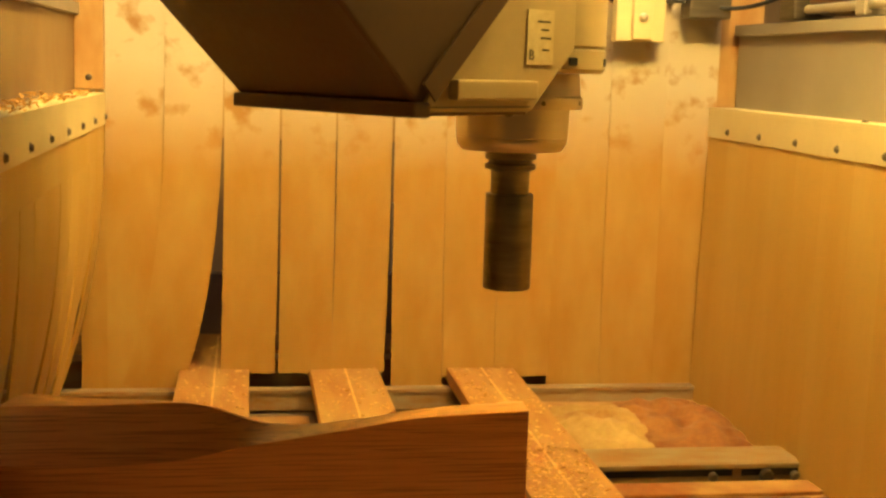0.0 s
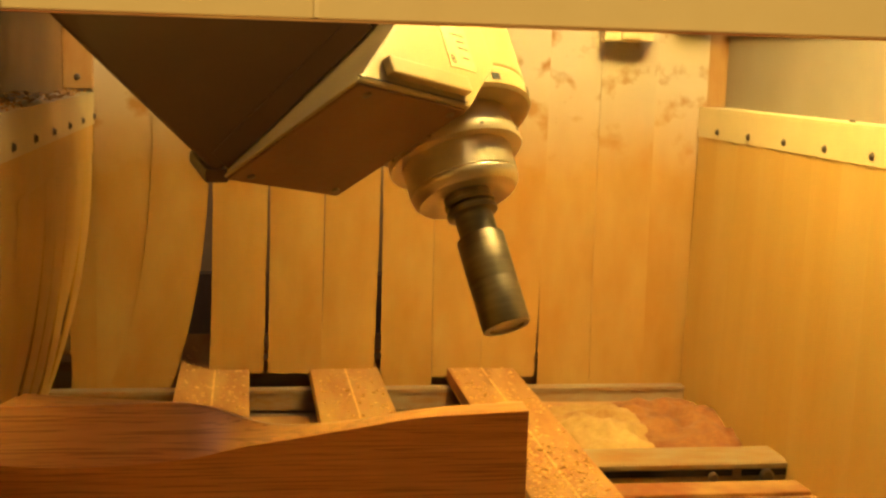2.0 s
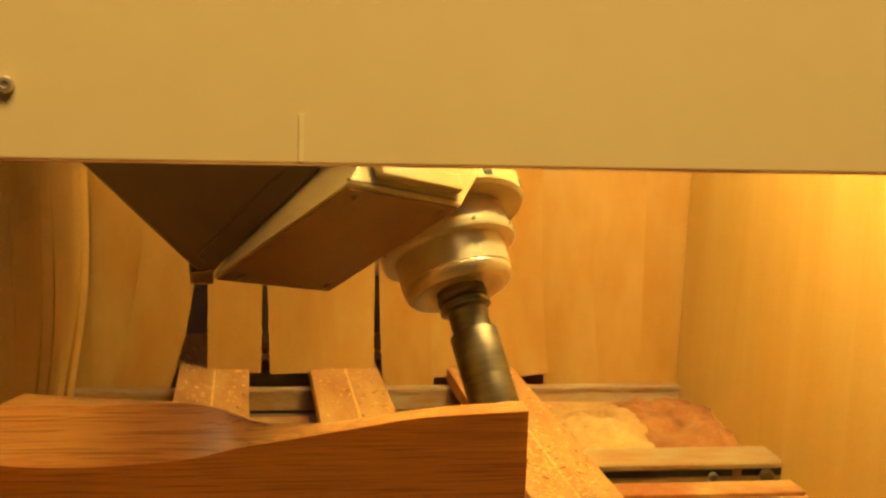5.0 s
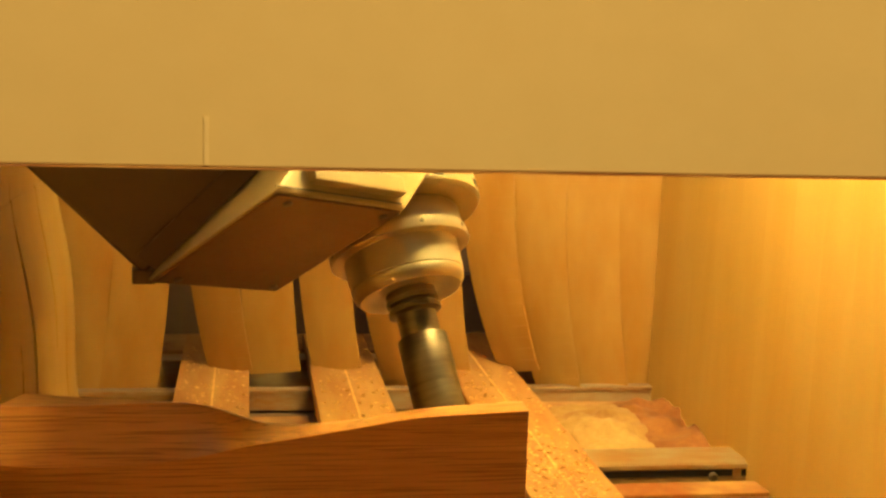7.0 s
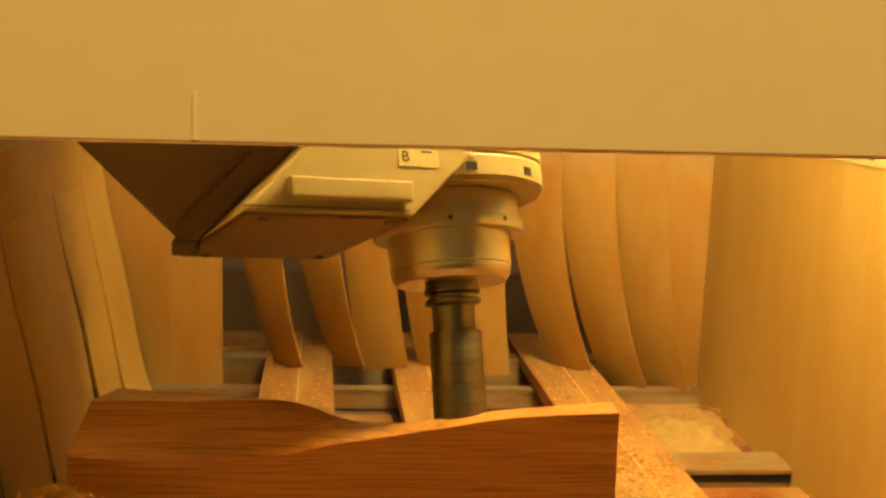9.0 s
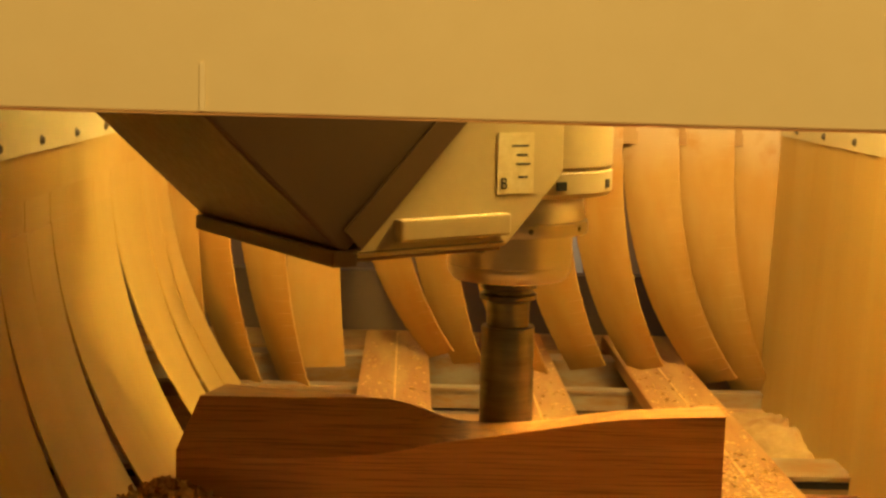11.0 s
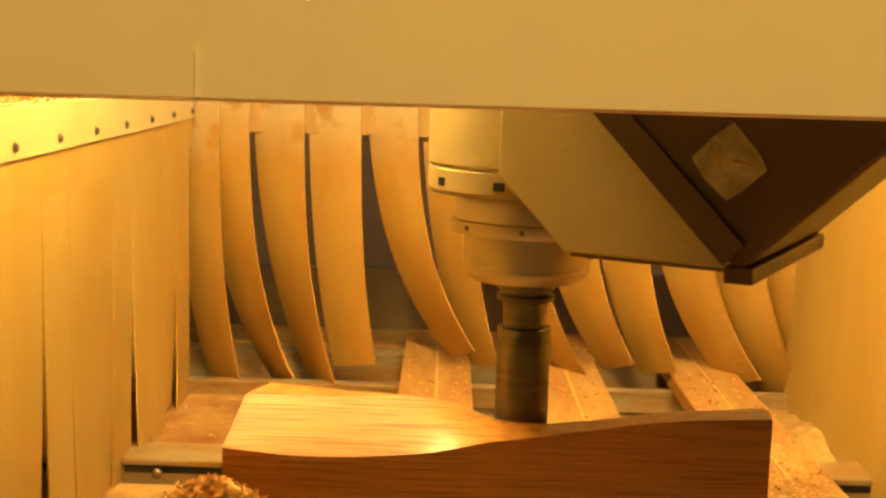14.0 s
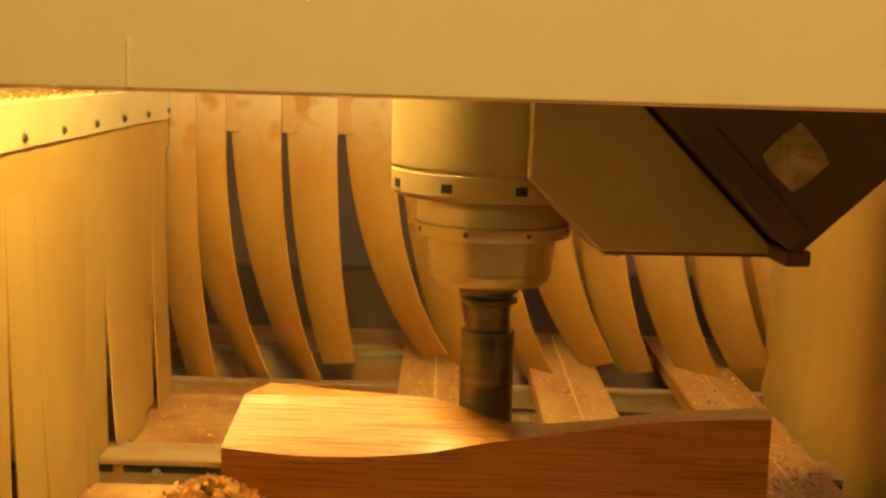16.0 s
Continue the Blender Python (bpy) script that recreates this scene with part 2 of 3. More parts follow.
# ---- the far side, seen between the strips
def far_side():
    tagged(part("back_panel", box(-1.6, 2.0, 2.76, 2.80, -.075, .10), DARKWALL), "dark low panel at the back of the bed", "panel", kind="structure")
    tagged(part("chip_bank", box(-1.6, 2.0, 2.60, 2.76, -.075, -.03, .004), SHEET), "bank of orange chips along the back panel", "chips", kind="stuff")
    tagged(part("back_wall", box(-2.2, 2.6, 3.4, 3.45, -.7, 1.6), DARKWALL), "brown wall behind the machine", "wall", kind="structure")
    for x0, x1 in ((.09, .125), (.375, .41)):
        tagged(part("white_cabinet", box(x0, x1, 3.2, 3.3, -.70, .20, .004), WHITE), "tall pale cabinet behind the machine", "cabinet", "pale cabinets")


# ---- the workpiece
def workpiece():
    B = ((-.325, .071), (-.208, .063), (-.082, .07), (-.001, .086), (.051, .094), (.135, .107), (.222, .120), (.357, .127))
    C = ((-.303, .127), (-.196, .127), (-.066, .128), (.010, .105), (.057, .099), (.148, .106), (.233, .119), (.360, .1265))
    D = ((-.277, .128), (-.191, .121), (-.060, .112), (.016, .089), (.069, .083), (.170, .085), (.259, .097), (.354, .111))

    def smooth_rows(rows):
        pts = np.array(rows)
        n = len(pts)
        fine = np.linspace(0, n - 1, (n - 1) * 8 + 1)
        out = []
        for v in fine:
            i = min(int(v), n - 2)
            p0, p1, p2, p3 = pts[max(i - 1, 0)], pts[i], pts[i + 1], pts[min(i + 2, n - 1)]
            u = v - i
            out.append(.5 * (2 * p1 + (p2 - p0) * u + (2 * p0 - 5 * p1 + 4 * p2 - p3) * u * u + (3 * p1 - p0 - 3 * p2 + p3) * u ** 3))
        return out

    def lift(rows, y_old, y_new):
        r = y_new / y_old
        return [(x * r, y_new, EYE_Z - (EYE_Z - z) * r) for x, z in smooth_rows(rows)]
    b, c, d = lift(B, 1.55, 1.30), lift(C, 1.60, 1.35), lift(D, 1.66, 1.42)
    bm = bmesh.new()
    sections = []
    for p, q, r in zip(b, c, d):
        ring = [(p[0], p[1], 0.001), p]
        for j in range(1, 4):
            ring.append(tuple(np.array(p) + (np.array(q) - np.array(p)) * j / 4))
        ring += [q, tuple((np.array(q) + np.array(r)) / 2), r, (r[0], r[1], .001)]
        sections.append([bm.verts.new(v) for v in ring])
    for s, t in zip(sections, sections[1:]):
        for i in range(len(s)):
            j = (i + 1) % len(s)
            bm.faces.new((s[i], t[i], t[j], s[j]))
    bm.faces.new(sections[0])
    bm.faces.new(sections[-1])
    ob = part("oak_block", bm, OAK, None, smooth=True)
    ob.data.set_sharp_from_angle(angle=radians(22))
    tagged(ob, "brown oak block with a freshly milled twisted top", "wood block")


def chip_heap():
    rng = random.Random(4)
    bm = bmesh.new()
    for i in range(4200):
        a, r = rng.uniform(0, 6.283), abs(rng.gauss(0, .062))
        x, y = -.272 + r * math.cos(a) * 1.5, 1.235 + r * math.sin(a) * .8
        if y > 1.29:
            y = 2.57 - y
        h = .140 * math.exp(-(r / .085) ** 2)
        z = -.07 + rng.uniform(.6, 1) * (h + .07)
        s = rng.uniform(.0022, .0058)
        m = Matrix.Translation((x, y, z)) @ Euler((rng.uniform(0, 6), rng.uniform(0, 6), rng.uniform(0, 6))).to_matrix().to_4x4()
        w = s * rng.uniform(.35, .7)
        curl = rng.uniform(.2, .7) * s
        a1 = [bm.verts.new(m @ Vector(v)) for v in ((-s, -w, 0), (-s, w, 0), (-s * .3, w, curl), (-s * .3, -w, curl), (s * .5, w, curl * .8), (s * .5, -w, curl * .8), (s, w, -curl * .4), (s, -w, -curl * .4))]
        bm.faces.new((a1[0], a1[1], a1[2], a1[3]))
        bm.faces.new((a1[3], a1[2], a1[4], a1[5]))
        bm.faces.new((a1[5], a1[4], a1[6], a1[7]))
    core = [bm.verts.new((-.315 + .1 * math.cos(i * .628), 1.22 + .06 * math.sin(i * .628), -.072)) for i in range(10)]
    top = bm.verts.new((-.315, 1.22, .075))
    for i in range(10):
        bm.faces.new((core[i], core[(i + 1) % 10], top))
    ob = part("chip_heap", bm, CHIP)
    tagged(ob, "heap of curly orange wood chips beside the block", "wood chips", kind="stuff")


# ---- the dust hood with its curtains; its space is the world's at the start
LEFT, RIGHT, BACK, FRONT = -.24, .85, 2.30, .80
SEGS = 32
HOOD_X = ((0, 0), (.5, -.004), (.7, -.012), (1, -.018), (1.5, -.020), (2, -.019), (2.5, -.010), (3, 0), (3.5, .007), (4, -.005), (5, -.027),
          (6.5, -.067), (7, -.083), (7.5, -.099), (8, -.116), (8.5, -.134), (9, -.153), (10, -.19), (11, -.223), (11.5, -.236), (12, -.245),
          (12.5, -.247), (13, -.249), (13.5, -.252), (14, -.258), (14.5, -.268), (15, -.285), (15.5, -.290), (16, -.298))


def placed(me, shift):
    """Gives a mesh its own place in the stains of the rubber."""
    layer = me.attributes.new("place", "FLOAT_VECTOR", "POINT")
    for v in me.vertices:
        layer.data[v.index].vector = v.co + Vector(shift)
    return me


def strip_mesh(name, width, length, z0, thick, off, arch, material):
    """One piece of a strip, hanging from its own origin; z0 and off say where on which strip it is."""
    bm = bmesh.new()
    n = 4
    rows = []
    for z in (0, -length):
        f, b = [], []
        for i in range(n + 1):
            x = -width / 2 + width * i / n
            bow = arch * (1 - (2 * i / n - 1) ** 2)
            f.append(bm.verts.new((x, -bow - thick / 2, z)))
            b.append(bm.verts.new((x, -bow + thick / 2, z)))
        rows.append(f + b[::-1])
    k = len(rows[0])
    for i in range(k):
        bm.faces.new((rows[0][i], rows[0][(i + 1) % k], rows[1][(i + 1) % k], rows[1][i]))
    bm.faces.new(rows[0])
    bm.faces.new(rows[1])
    bmesh.ops.recalc_face_normals(bm, faces=bm.faces)
    me = bpy.data.meshes.new(name)
    bm.to_mesh(me)
    bm.free()
    me.materials.append(material)
    for p in me.polygons:
        p.use_smooth = True
    me.set_sharp_from_angle(angle=radians(35))
    return placed(me, (off, 0, z0))


def hang(hood_ob, m, width, n, length, side, sway):
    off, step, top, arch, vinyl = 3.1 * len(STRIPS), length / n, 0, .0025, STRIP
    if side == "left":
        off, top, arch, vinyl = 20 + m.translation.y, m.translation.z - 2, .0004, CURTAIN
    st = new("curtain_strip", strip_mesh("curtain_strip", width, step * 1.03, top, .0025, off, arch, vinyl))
    st.parent = hood_ob
    st.matrix_local = m
    pieces = []
    for i in range(1, n):
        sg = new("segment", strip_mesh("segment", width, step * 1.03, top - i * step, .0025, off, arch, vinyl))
        sg.parent = st
        pieces.append(sg)
    STRIPS.append((pieces, n, length, side, sway))
    return st


STRIPS = []

# how far the foot of each back strip hangs aside, in metres, at these times
SWAY_TIMES = (0, 2.2, 3.4, 4, 6.5, 7.5, 9, 11.4, 12.5, 14.3, 16)
SWAY_BACK = (
    (0, 0, 0, 0, 0, 0, .01, .05, .06, .06, .06),
    (0, 0, 0, 0, 0, 0, .02, .11, .121, .12, .119),
    (-.080, -.082, -.082, -.08, -.05, -.024, .002, .085, .085, .095, .112),
    (-.005, -.006, -.006, -.006, .03, .064, .074, .017, .034, .045, .059),
    (-.002, -.002, 0, .004, .022, .037, .086, .165, .167, .155, .144),
    (-.006, -.006, -.004, -.004, .03, .046, .047, .10, .085, .085, .086),
    (.004, .004, .008, .010, .05, .077, .059, .15, .174, .160, .144),
    (.004, .004, .008, .010, .03, .047, .026, .130, .131, .138, .144),
    (.001, -.010, -.022, 0, .06, .099, .101, .132, .110, .107, .105),
    (.002, .004, .004, .012, .05, .071, .106, .186, .196, .170, .143),
    (.004, .004, .006, .0, .035, .05, .08, .13, .132, .140, .148),
    (0, .002, .004, .008, .01, .02, .04, .06, .07, .075, .08))


def hood():
    ob = empty("dust_hood", "cream dust hood with hanging rubber strip curtains", "dust hood")
    # side rails with their screws
    for x, s in ((LEFT, -1), (RIGHT, 1)):
        bm = box(min(x, x + s * .004), max(x, x + s * .004), FRONT + .05, BACK, .440, .4899)
        box(min(x, x + s * .05), max(x, x + s * .05), FRONT + .05, BACK, .490, .494, 0, bm)
        rail = part("side_rail", bm, CREAM, ob, "cream folded steel rail")
        y, pitch = (BACK - .012, .157) if s < 0 else (BACK - .10, .145)
        while y > FRONT + .1:
            sc = part("screw", lathe(((.0062, 0), (.0062, .0008), (.0042, .001), (.0042, .0035), (.003, .0042)), 10), DARKSTEEL, rail, "dark screw head")
            sc.matrix_local = Matrix.Translation((x, y, .453)) @ pose(0, 0, 0, 0, -90 * s, 0)
            y -= pitch
        if s > 0:
            for y in (1.73, 1.43, 1.13):
                sc = part("screw", lathe(((.0062, 0), (.0062, .0008), (.0042, .001), (.0042, .0035), (.003, .0042)), 10), DARKSTEEL, rail, "dark screw head")
                sc.matrix_local = Matrix.Translation((x + .022, y, .494))
        # upper side sheet above the rail
        x1 = x + s * .05
        part("side_sheet", box(min(x1, x1 + s * .004), max(x1, x1 + s * .004), FRONT + .05, BACK, .494, .625), GREYPANEL if s > 0 else STAINED, ob, "grey upper side sheet" if s > 0 else "brown stained upper side sheet")
        part("top_rail", box(min(x1 - .01, x1 + s * .04), max(x1 + .01, x1 + s * .04), FRONT + .05, BACK, .625, .645, .002), GREYPANEL, ob, "grey metal top rail")
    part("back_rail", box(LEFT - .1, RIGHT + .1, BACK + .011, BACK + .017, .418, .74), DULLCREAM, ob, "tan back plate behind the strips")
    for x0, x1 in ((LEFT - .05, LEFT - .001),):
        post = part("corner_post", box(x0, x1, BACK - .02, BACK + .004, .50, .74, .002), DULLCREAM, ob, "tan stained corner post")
        for z in (.52, .66):
            sc = part("screw", lathe(((.0055, 0), (.0055, .004), (.003, .006)), 10), DARKSTEEL, post)
            sc.matrix_local = pose((x0 + x1) / 2, BACK - .02, z, 90)
    # chips caught on the left rail
    rng = random.Random(3)
    bm = bmesh.new()
    for i in range(260):
        x, y = LEFT - rng.uniform(.004, .045), rng.uniform(FRONT + .1, BACK - .05)
        lump = .012 * (math.exp(-((y - 1.75) / .08) ** 2) + .8 * math.exp(-((y - 1.45) / .12) ** 2))
        r = rng.uniform(.003, .009)
        m = Matrix.Translation((x, y, .4945 + rng.uniform(0, .004 + lump))) @ Euler((rng.uniform(-.6, .6), rng.uniform(-.6, .6), rng.uniform(0, 6))).to_matrix().to_4x4()
        v = [bm.verts.new(m @ Vector(p)) for p in ((-r, 0, 0), (0, r * .5, r * .2), (r, 0, 0), (0, -r * .5, r * .3))]
        bm.faces.new(v)
    tagged(part("rail_dust", bm, CHIP, ob, "orange chips caught on the rail"), kind="stuff")
    # bracket, cable and metal parts above the right rail
    br = part("bracket", box(.648, .739, 2.245, 2.275, .6085, .77, .003), CREAM, ob, "cream aluminium bracket")
    part("bracket_rib", box(.676, .712, 2.233, 2.2445, .6125, .77, .002), CREAM, br)
    sc = part("bolt", lathe(((.008, 0), (.008, .004), (.004, .006)), 14), STEEL, br)
    sc.matrix_local = pose(.694, 2.233, .651, 90)
    cu = bpy.data.curves.new("cable", "CURVE")
    cu.dimensions, cu.bevel_depth = "3D", .004
    sp = cu.splines.new("BEZIER")
    pts = ((.62, 2.22, .71), (.66, 2.282, .676), (.76, 2.27, .684), (.86, 2.22, .672), (.93, 2.12, .70))
    sp.bezier_points.add(len(pts) - 1)
    for q, p in zip(sp.bezier_points, pts):
        q.co, q.handle_left_type, q.handle_right_type = p, "AUTO", "AUTO"
    tmp = new("tmp", cu)
    bpy.context.view_layer.update()
    me = bpy.data.meshes.new_from_object(tmp)
    bpy.data.objects.remove(tmp)
    me.materials.append(BLACK)
    cb = new("cable", me)
    cb.parent = ob
    tagged(cb, "black cable")
    for x0, x1, y0, y1, z0, z1, mm in ((.779, .857, 2.235, 2.285, .653, .73, DARKSTEEL), (.90, .96, 1.62, 1.72, .647, .72, CREAM)):
        part("fitting", box(x0, x1, y0, y1, z0, z1, .004), mm, ob, "metal fitting above the rail")
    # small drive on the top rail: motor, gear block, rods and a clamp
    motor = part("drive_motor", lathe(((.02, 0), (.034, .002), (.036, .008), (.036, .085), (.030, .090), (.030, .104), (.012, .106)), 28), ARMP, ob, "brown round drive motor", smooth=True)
    motor.matrix_local = pose(.93, 2.02, .690, 90, 0, 18)
    part("gear_block", box(.885, .955, 2.03, 2.09, .648, .73, .004), DARKSTEEL, ob, "dark gear block")
    for k, (x, z) in enumerate(((.905, .664), (.925, .690), (.948, .668))):
        rod = part("rod", lathe(((.006, 0), (.0075, .001), (.0075, .40), (.006, .401)), 12), STEEL if k == 1 else GREYPANEL, ob, "grey steel rod")
        rod.matrix_local = pose(x, 2.02, z, 90)
    for y in (1.66, 1.80):
        clamp = part("clamp", box(.893, .962, y, y + .03, .648, .704, .003), GREYPANEL, ob, "grey rod clamp")
        for x in (.905, .948):
            sc = part("screw", lathe(((.005, 0), (.005, .003), (.003, .005)), 10), DARKSTEEL, clamp)
            sc.matrix_local = pose(x, y, .694, 90)
    # back strips
    widths = (.094, .103, .101, .097, .096, .098, .094, .104, .103, .103, .104, .104)
    lengths = (.75, .75, .75, .706, .706, .704, .75, .715, .715, .75, .75, .75)
    for i in range(12):
        x = LEFT - .050 + i * .1003 + (.05 if i == 0 else 0)
        st = hang(ob, pose(x, BACK + (.004 if i % 2 else 0) + (.008 if i == 0 else 0), .70), widths[i], SEGS, lengths[i], "back", SWAY_BACK[i])
        sc = part("bolt", lathe(((.006, 0), (.006, .004), (.003, .006)), 10), DARKSTEEL, st)
        sc.matrix_local = pose(.049, -.006, -.018, 90)
    # left curtain: one sheet under the rail, slit into strips from a hand below it
    sheet = part("curtain_sheet", box(LEFT - .0045, LEFT - .002, FRONT + .05, BACK - .003, .389, .446), CURTAIN, ob, "upper unslit part of the curtain")
    layer = sheet.data.attributes.new("place", "FLOAT_VECTOR", "POINT")
    for v in sheet.data.vertices:
        layer.data[v.index].vector = (20 + v.co.y, v.co.x, v.co.z - 2)
    for i in range(14):
        y = BACK - .078 - i * .1045
        hang(ob, pose(LEFT - .00325, y, .389, 0, 0, 90), .1042 - (.003 if i % 3 == 1 else 0), 12, .445 + .02 * math.sin(i * 3.7), "left", (.012 * math.sin(i * 1.7), 1 + .02 * math.sin(i * 2.3)))
    # right curtain hangs still
    for i in range(15):
        y1 = BACK - .005 - i * .098
        y0 = y1 - .102
        w = .002 * math.sin(i * 1.9)
        pr = []
        for j in range(9):
            z = .445 - .51 * j / 8
            o = w * (j / 8) ** 2 - .01 * (j / 8)
            pr.append([(RIGHT + .004 + o, y0, z), (RIGHT + .0005 + o + .001 * math.sin(i * 2.1) * j / 8, y1, z)])
        me = bpy.data.meshes.new("curtain_strip")
        verts, faces = [], []
        for a, b in pr:
            verts += [a, b, (a[0] + .0025, a[1], a[2]), (b[0] + .0025, b[1], b[2])]
        for j in range(8):
            p, q = 4 * j, 4 * j + 4
            faces += [(p, p + 1, q + 1, q), (p + 2, q + 2, q + 3, p + 3), (p, q, q + 2, p + 2), (p + 1, p + 3, q + 3, q + 1)]
        faces += [(0, 2, 3, 1), (32, 33, 35, 34)]
        me.from_pydata(verts, [], faces)
        me.materials.append(CURTAIN)
        placed(me, (40 + 2.3 * i, 0, -2))
        st = new("curtain_strip", me)
        st.parent = ob
    return ob


def chain(n, length, bend, power, sideways, twist=0., bulge=0.):
    """Poses of a strip's pieces below its first one: bend is how far the foot hangs aside, in metres, twist its turn in degrees."""
    step, x, z, out = length / n, 0., 0., []
    for i in range(n):
        s = (i + .5) / n
        a = math.atan(bend / length * power * s ** (power - 1) + bulge / length * math.pi * math.sin(2 * math.pi * s))
        if i:
            out.append(pose(x, .0002 * i, z, 0, -math.degrees(a)) @ pose(0, 0, 0, 0, 0, twist * s) if sideways else pose(0, x, z, math.degrees(a)))
        x, z = x + step * math.sin(a), z - step * math.cos(a)
    return out


# ---- the front guard that rides up and down with the spindle
def front_guard():
    ob = empty("front_guard", "beige painted front guard plate of the spindle carriage", "guard")
    x0, x1 = -.1206, 1.35
    part("front_plate", box(x0, x1, .78, .784, 0, .95, .0012), PAINT, ob)
    part("edge_seal", box(x0, x1, .7790, .7845, -.0014, -.0002), SHEET, ob, "thin brown line along the bottom edge")
    part("bottom_lip", box(x0, x1, .7845, .83, 0, .003), PAINT, ob)
    # added unseen sheet: swallows lamp light that would bounce off the plate
    part("inner_lining", box(x0 + .004, x1 - .004, .7845, .788, .0035, .945), BLACK, ob, "unseen black sheet added against bounced light")
    bm = bmesh.new()
    a = [bm.verts.new(v) for v in ((x0 - .001, .781, 0), (x0 - .001, .781, .95), (x0 - .25, .97, .95), (x0 - .25, .97, 0))]
    f = bm.faces.new(a)
    r = bmesh.ops.extrude_face_region(bm, geom=[f])
    bmesh.ops.translate(bm, vec=(.002, .004, 0), verts=[v for v in r["geom"] if isinstance(v, bmesh.types.BMVert)])
    part("side_return", bm, PAINT, ob)
    for p, rz in (((x0 + .010, .779, .043), 0), ((x0 + .010, .779, .30), 0)):
        b = part("bolt", lathe(((.0052, 0), (.0052, .002), (.004, .004), (.0022, .0042), (.0018, .003)), 16), STEEL, ob, "small steel screw head")
        b.matrix_local = pose(*p, 90, 0, rz)
    b = part("rivet", lathe(((.003, 0), (.003, .001), (.0015, .002)), 12), DARKSTEEL, ob, "small dark rivet")
    b.matrix_local = pose(x0 - .0145, .7915, .012, 90, 0, -37)
    bm = box(.0585, .0615, .7785, .7797, .001, .03)
    part("scratch", bm, SCUFF, ob, "faint pale vertical scuff")
    return ob


# ---- the two-axis milling head: origin where its slanted axis meets the spindle axis
ZP = .19
SLANT = Vector((math.sin(radians(43)), 0, math.cos(radians(43))))


def prism(profile, v0, v1, bevel):
    return hull([(u, v, z - ZP) for u, z in profile for v in (v0, v1)], bevel)


def milling_head():
    ob = empty("milling_head", "beige two-axis milling head with a slanted joint", "milling head")
    # the arm: a wedge that ends at the slanted joint
    P = [(.279, -.172, .070), (.279, .115, .070), (.41, -.183, .195), (.41, .105, .195), (.62, -.187, .40), (.62, .03, .40),
         (.031, -.180, .318), (.031, .124, .318), (.0, -.180, .60), (.0, .124, .60), (.62, -.187, .60), (.62, .03, .60)]
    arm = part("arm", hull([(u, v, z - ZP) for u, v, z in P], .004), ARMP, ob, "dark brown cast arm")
    for v, d in ((-.180, -1), (.124, 1)):
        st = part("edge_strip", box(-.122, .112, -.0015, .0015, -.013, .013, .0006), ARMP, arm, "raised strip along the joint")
        st.matrix_local = pose(.197, v, .165 - ZP, 0, 45, 0)
    lab = part("square_label", hull([(u, v, z) for u, z in ((-.026, -.022), (-.006, -.026), (.022, -.024), (.025, -.010), (.023, .005), (.026, .020), (.012, .025), (-.010, .023), (-.024, .026), (-.027, .004)) for v in (-.0018, 0)], .0004), WORNSHADED, arm, "worn cream square label, toned down for shade")
    lab.matrix_local = pose(.268, -.1790, .166 - ZP, 0, 45, 0)
    for a, b, w in ((-.012, -.004, 25), (.008, .010, -35)):
        cr = part("crease", box(-.011, .011, -.0024, -.0017, -.0012, .0012), SHEET, lab, "torn brown crease")
        cr.matrix_local = pose(a, 0, b, 0, w, 0)
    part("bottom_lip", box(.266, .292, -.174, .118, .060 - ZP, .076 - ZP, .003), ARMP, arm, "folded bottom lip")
    # all that turns on the slanted axis
    sp = part("spindle_housing", lathe(((.06, .33 - ZP), (.108, .322 - ZP), (.110, .31 - ZP), (.110, .140 - ZP), (.1085, .138 - ZP), (.1085, .136 - ZP), (.110, .134 - ZP), (.110, .113 - ZP), (.106, .108 - ZP), (.08, .108 - ZP)), 64), HEAD, ob, "round beige spindle motor housing", smooth=True)
    part("gearbox", prism(((.095, .065), (.277, .065), (.048, .294), (.02, .294), (.02, .135)), -.124, .108, .003), HEAD, sp, "slanted beige gearbox block")
    part("cover_plate", box(.098, .230, .107, .120, .078 - ZP, .099 - ZP, .0025), HEAD, sp, "raised rectangular cover plate")
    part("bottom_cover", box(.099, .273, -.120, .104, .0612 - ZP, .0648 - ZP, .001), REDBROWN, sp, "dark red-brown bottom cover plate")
    part("cover_seam", box(.099, .275, .1075, .1092, .0695 - ZP, .0712 - ZP), DARKSTEEL, sp, "dark seam above the bottom edge")
    part("label_plate", box(.062, .108, .108, .1092, .117 - ZP, .177 - ZP), LABEL, sp, "cream label with a printed letter")
    letter = bpy.data.curves.new("letter", "FONT")
    letter.body, letter.size, letter.extrude = "B", .016, .0002
    tmp = new("tmp", letter)
    bpy.context.view_layer.update()
    me = bpy.data.meshes.new_from_object(tmp)
    bpy.data.objects.remove(tmp)
    me.materials.append(BLACK)
    t = new("letter", me)
    t.parent = sp
    t.matrix_local = pose(.105, .1096, .122 - ZP, 90, 0, 180)
    for u, z, w in ((.080, .163, .022), (.078, .154, .014), (.076, .145, .018), (.076, .132, .012)):
        part("print_bar", box(u - w / 2, u + w / 2, .1092, .1096, z - ZP, z + .002 - ZP), BLACK, sp)
    for u, v in ((.115, -.105), (.115, .092), (.25, .092), (.25, -.105)):
        sc = part("screw", lathe(((.005, 0), (.005, .002), (.003, .003)), 12), DARKSTEEL, sp)
        sc.matrix_local = pose(u, v, .0612 - ZP, 180)
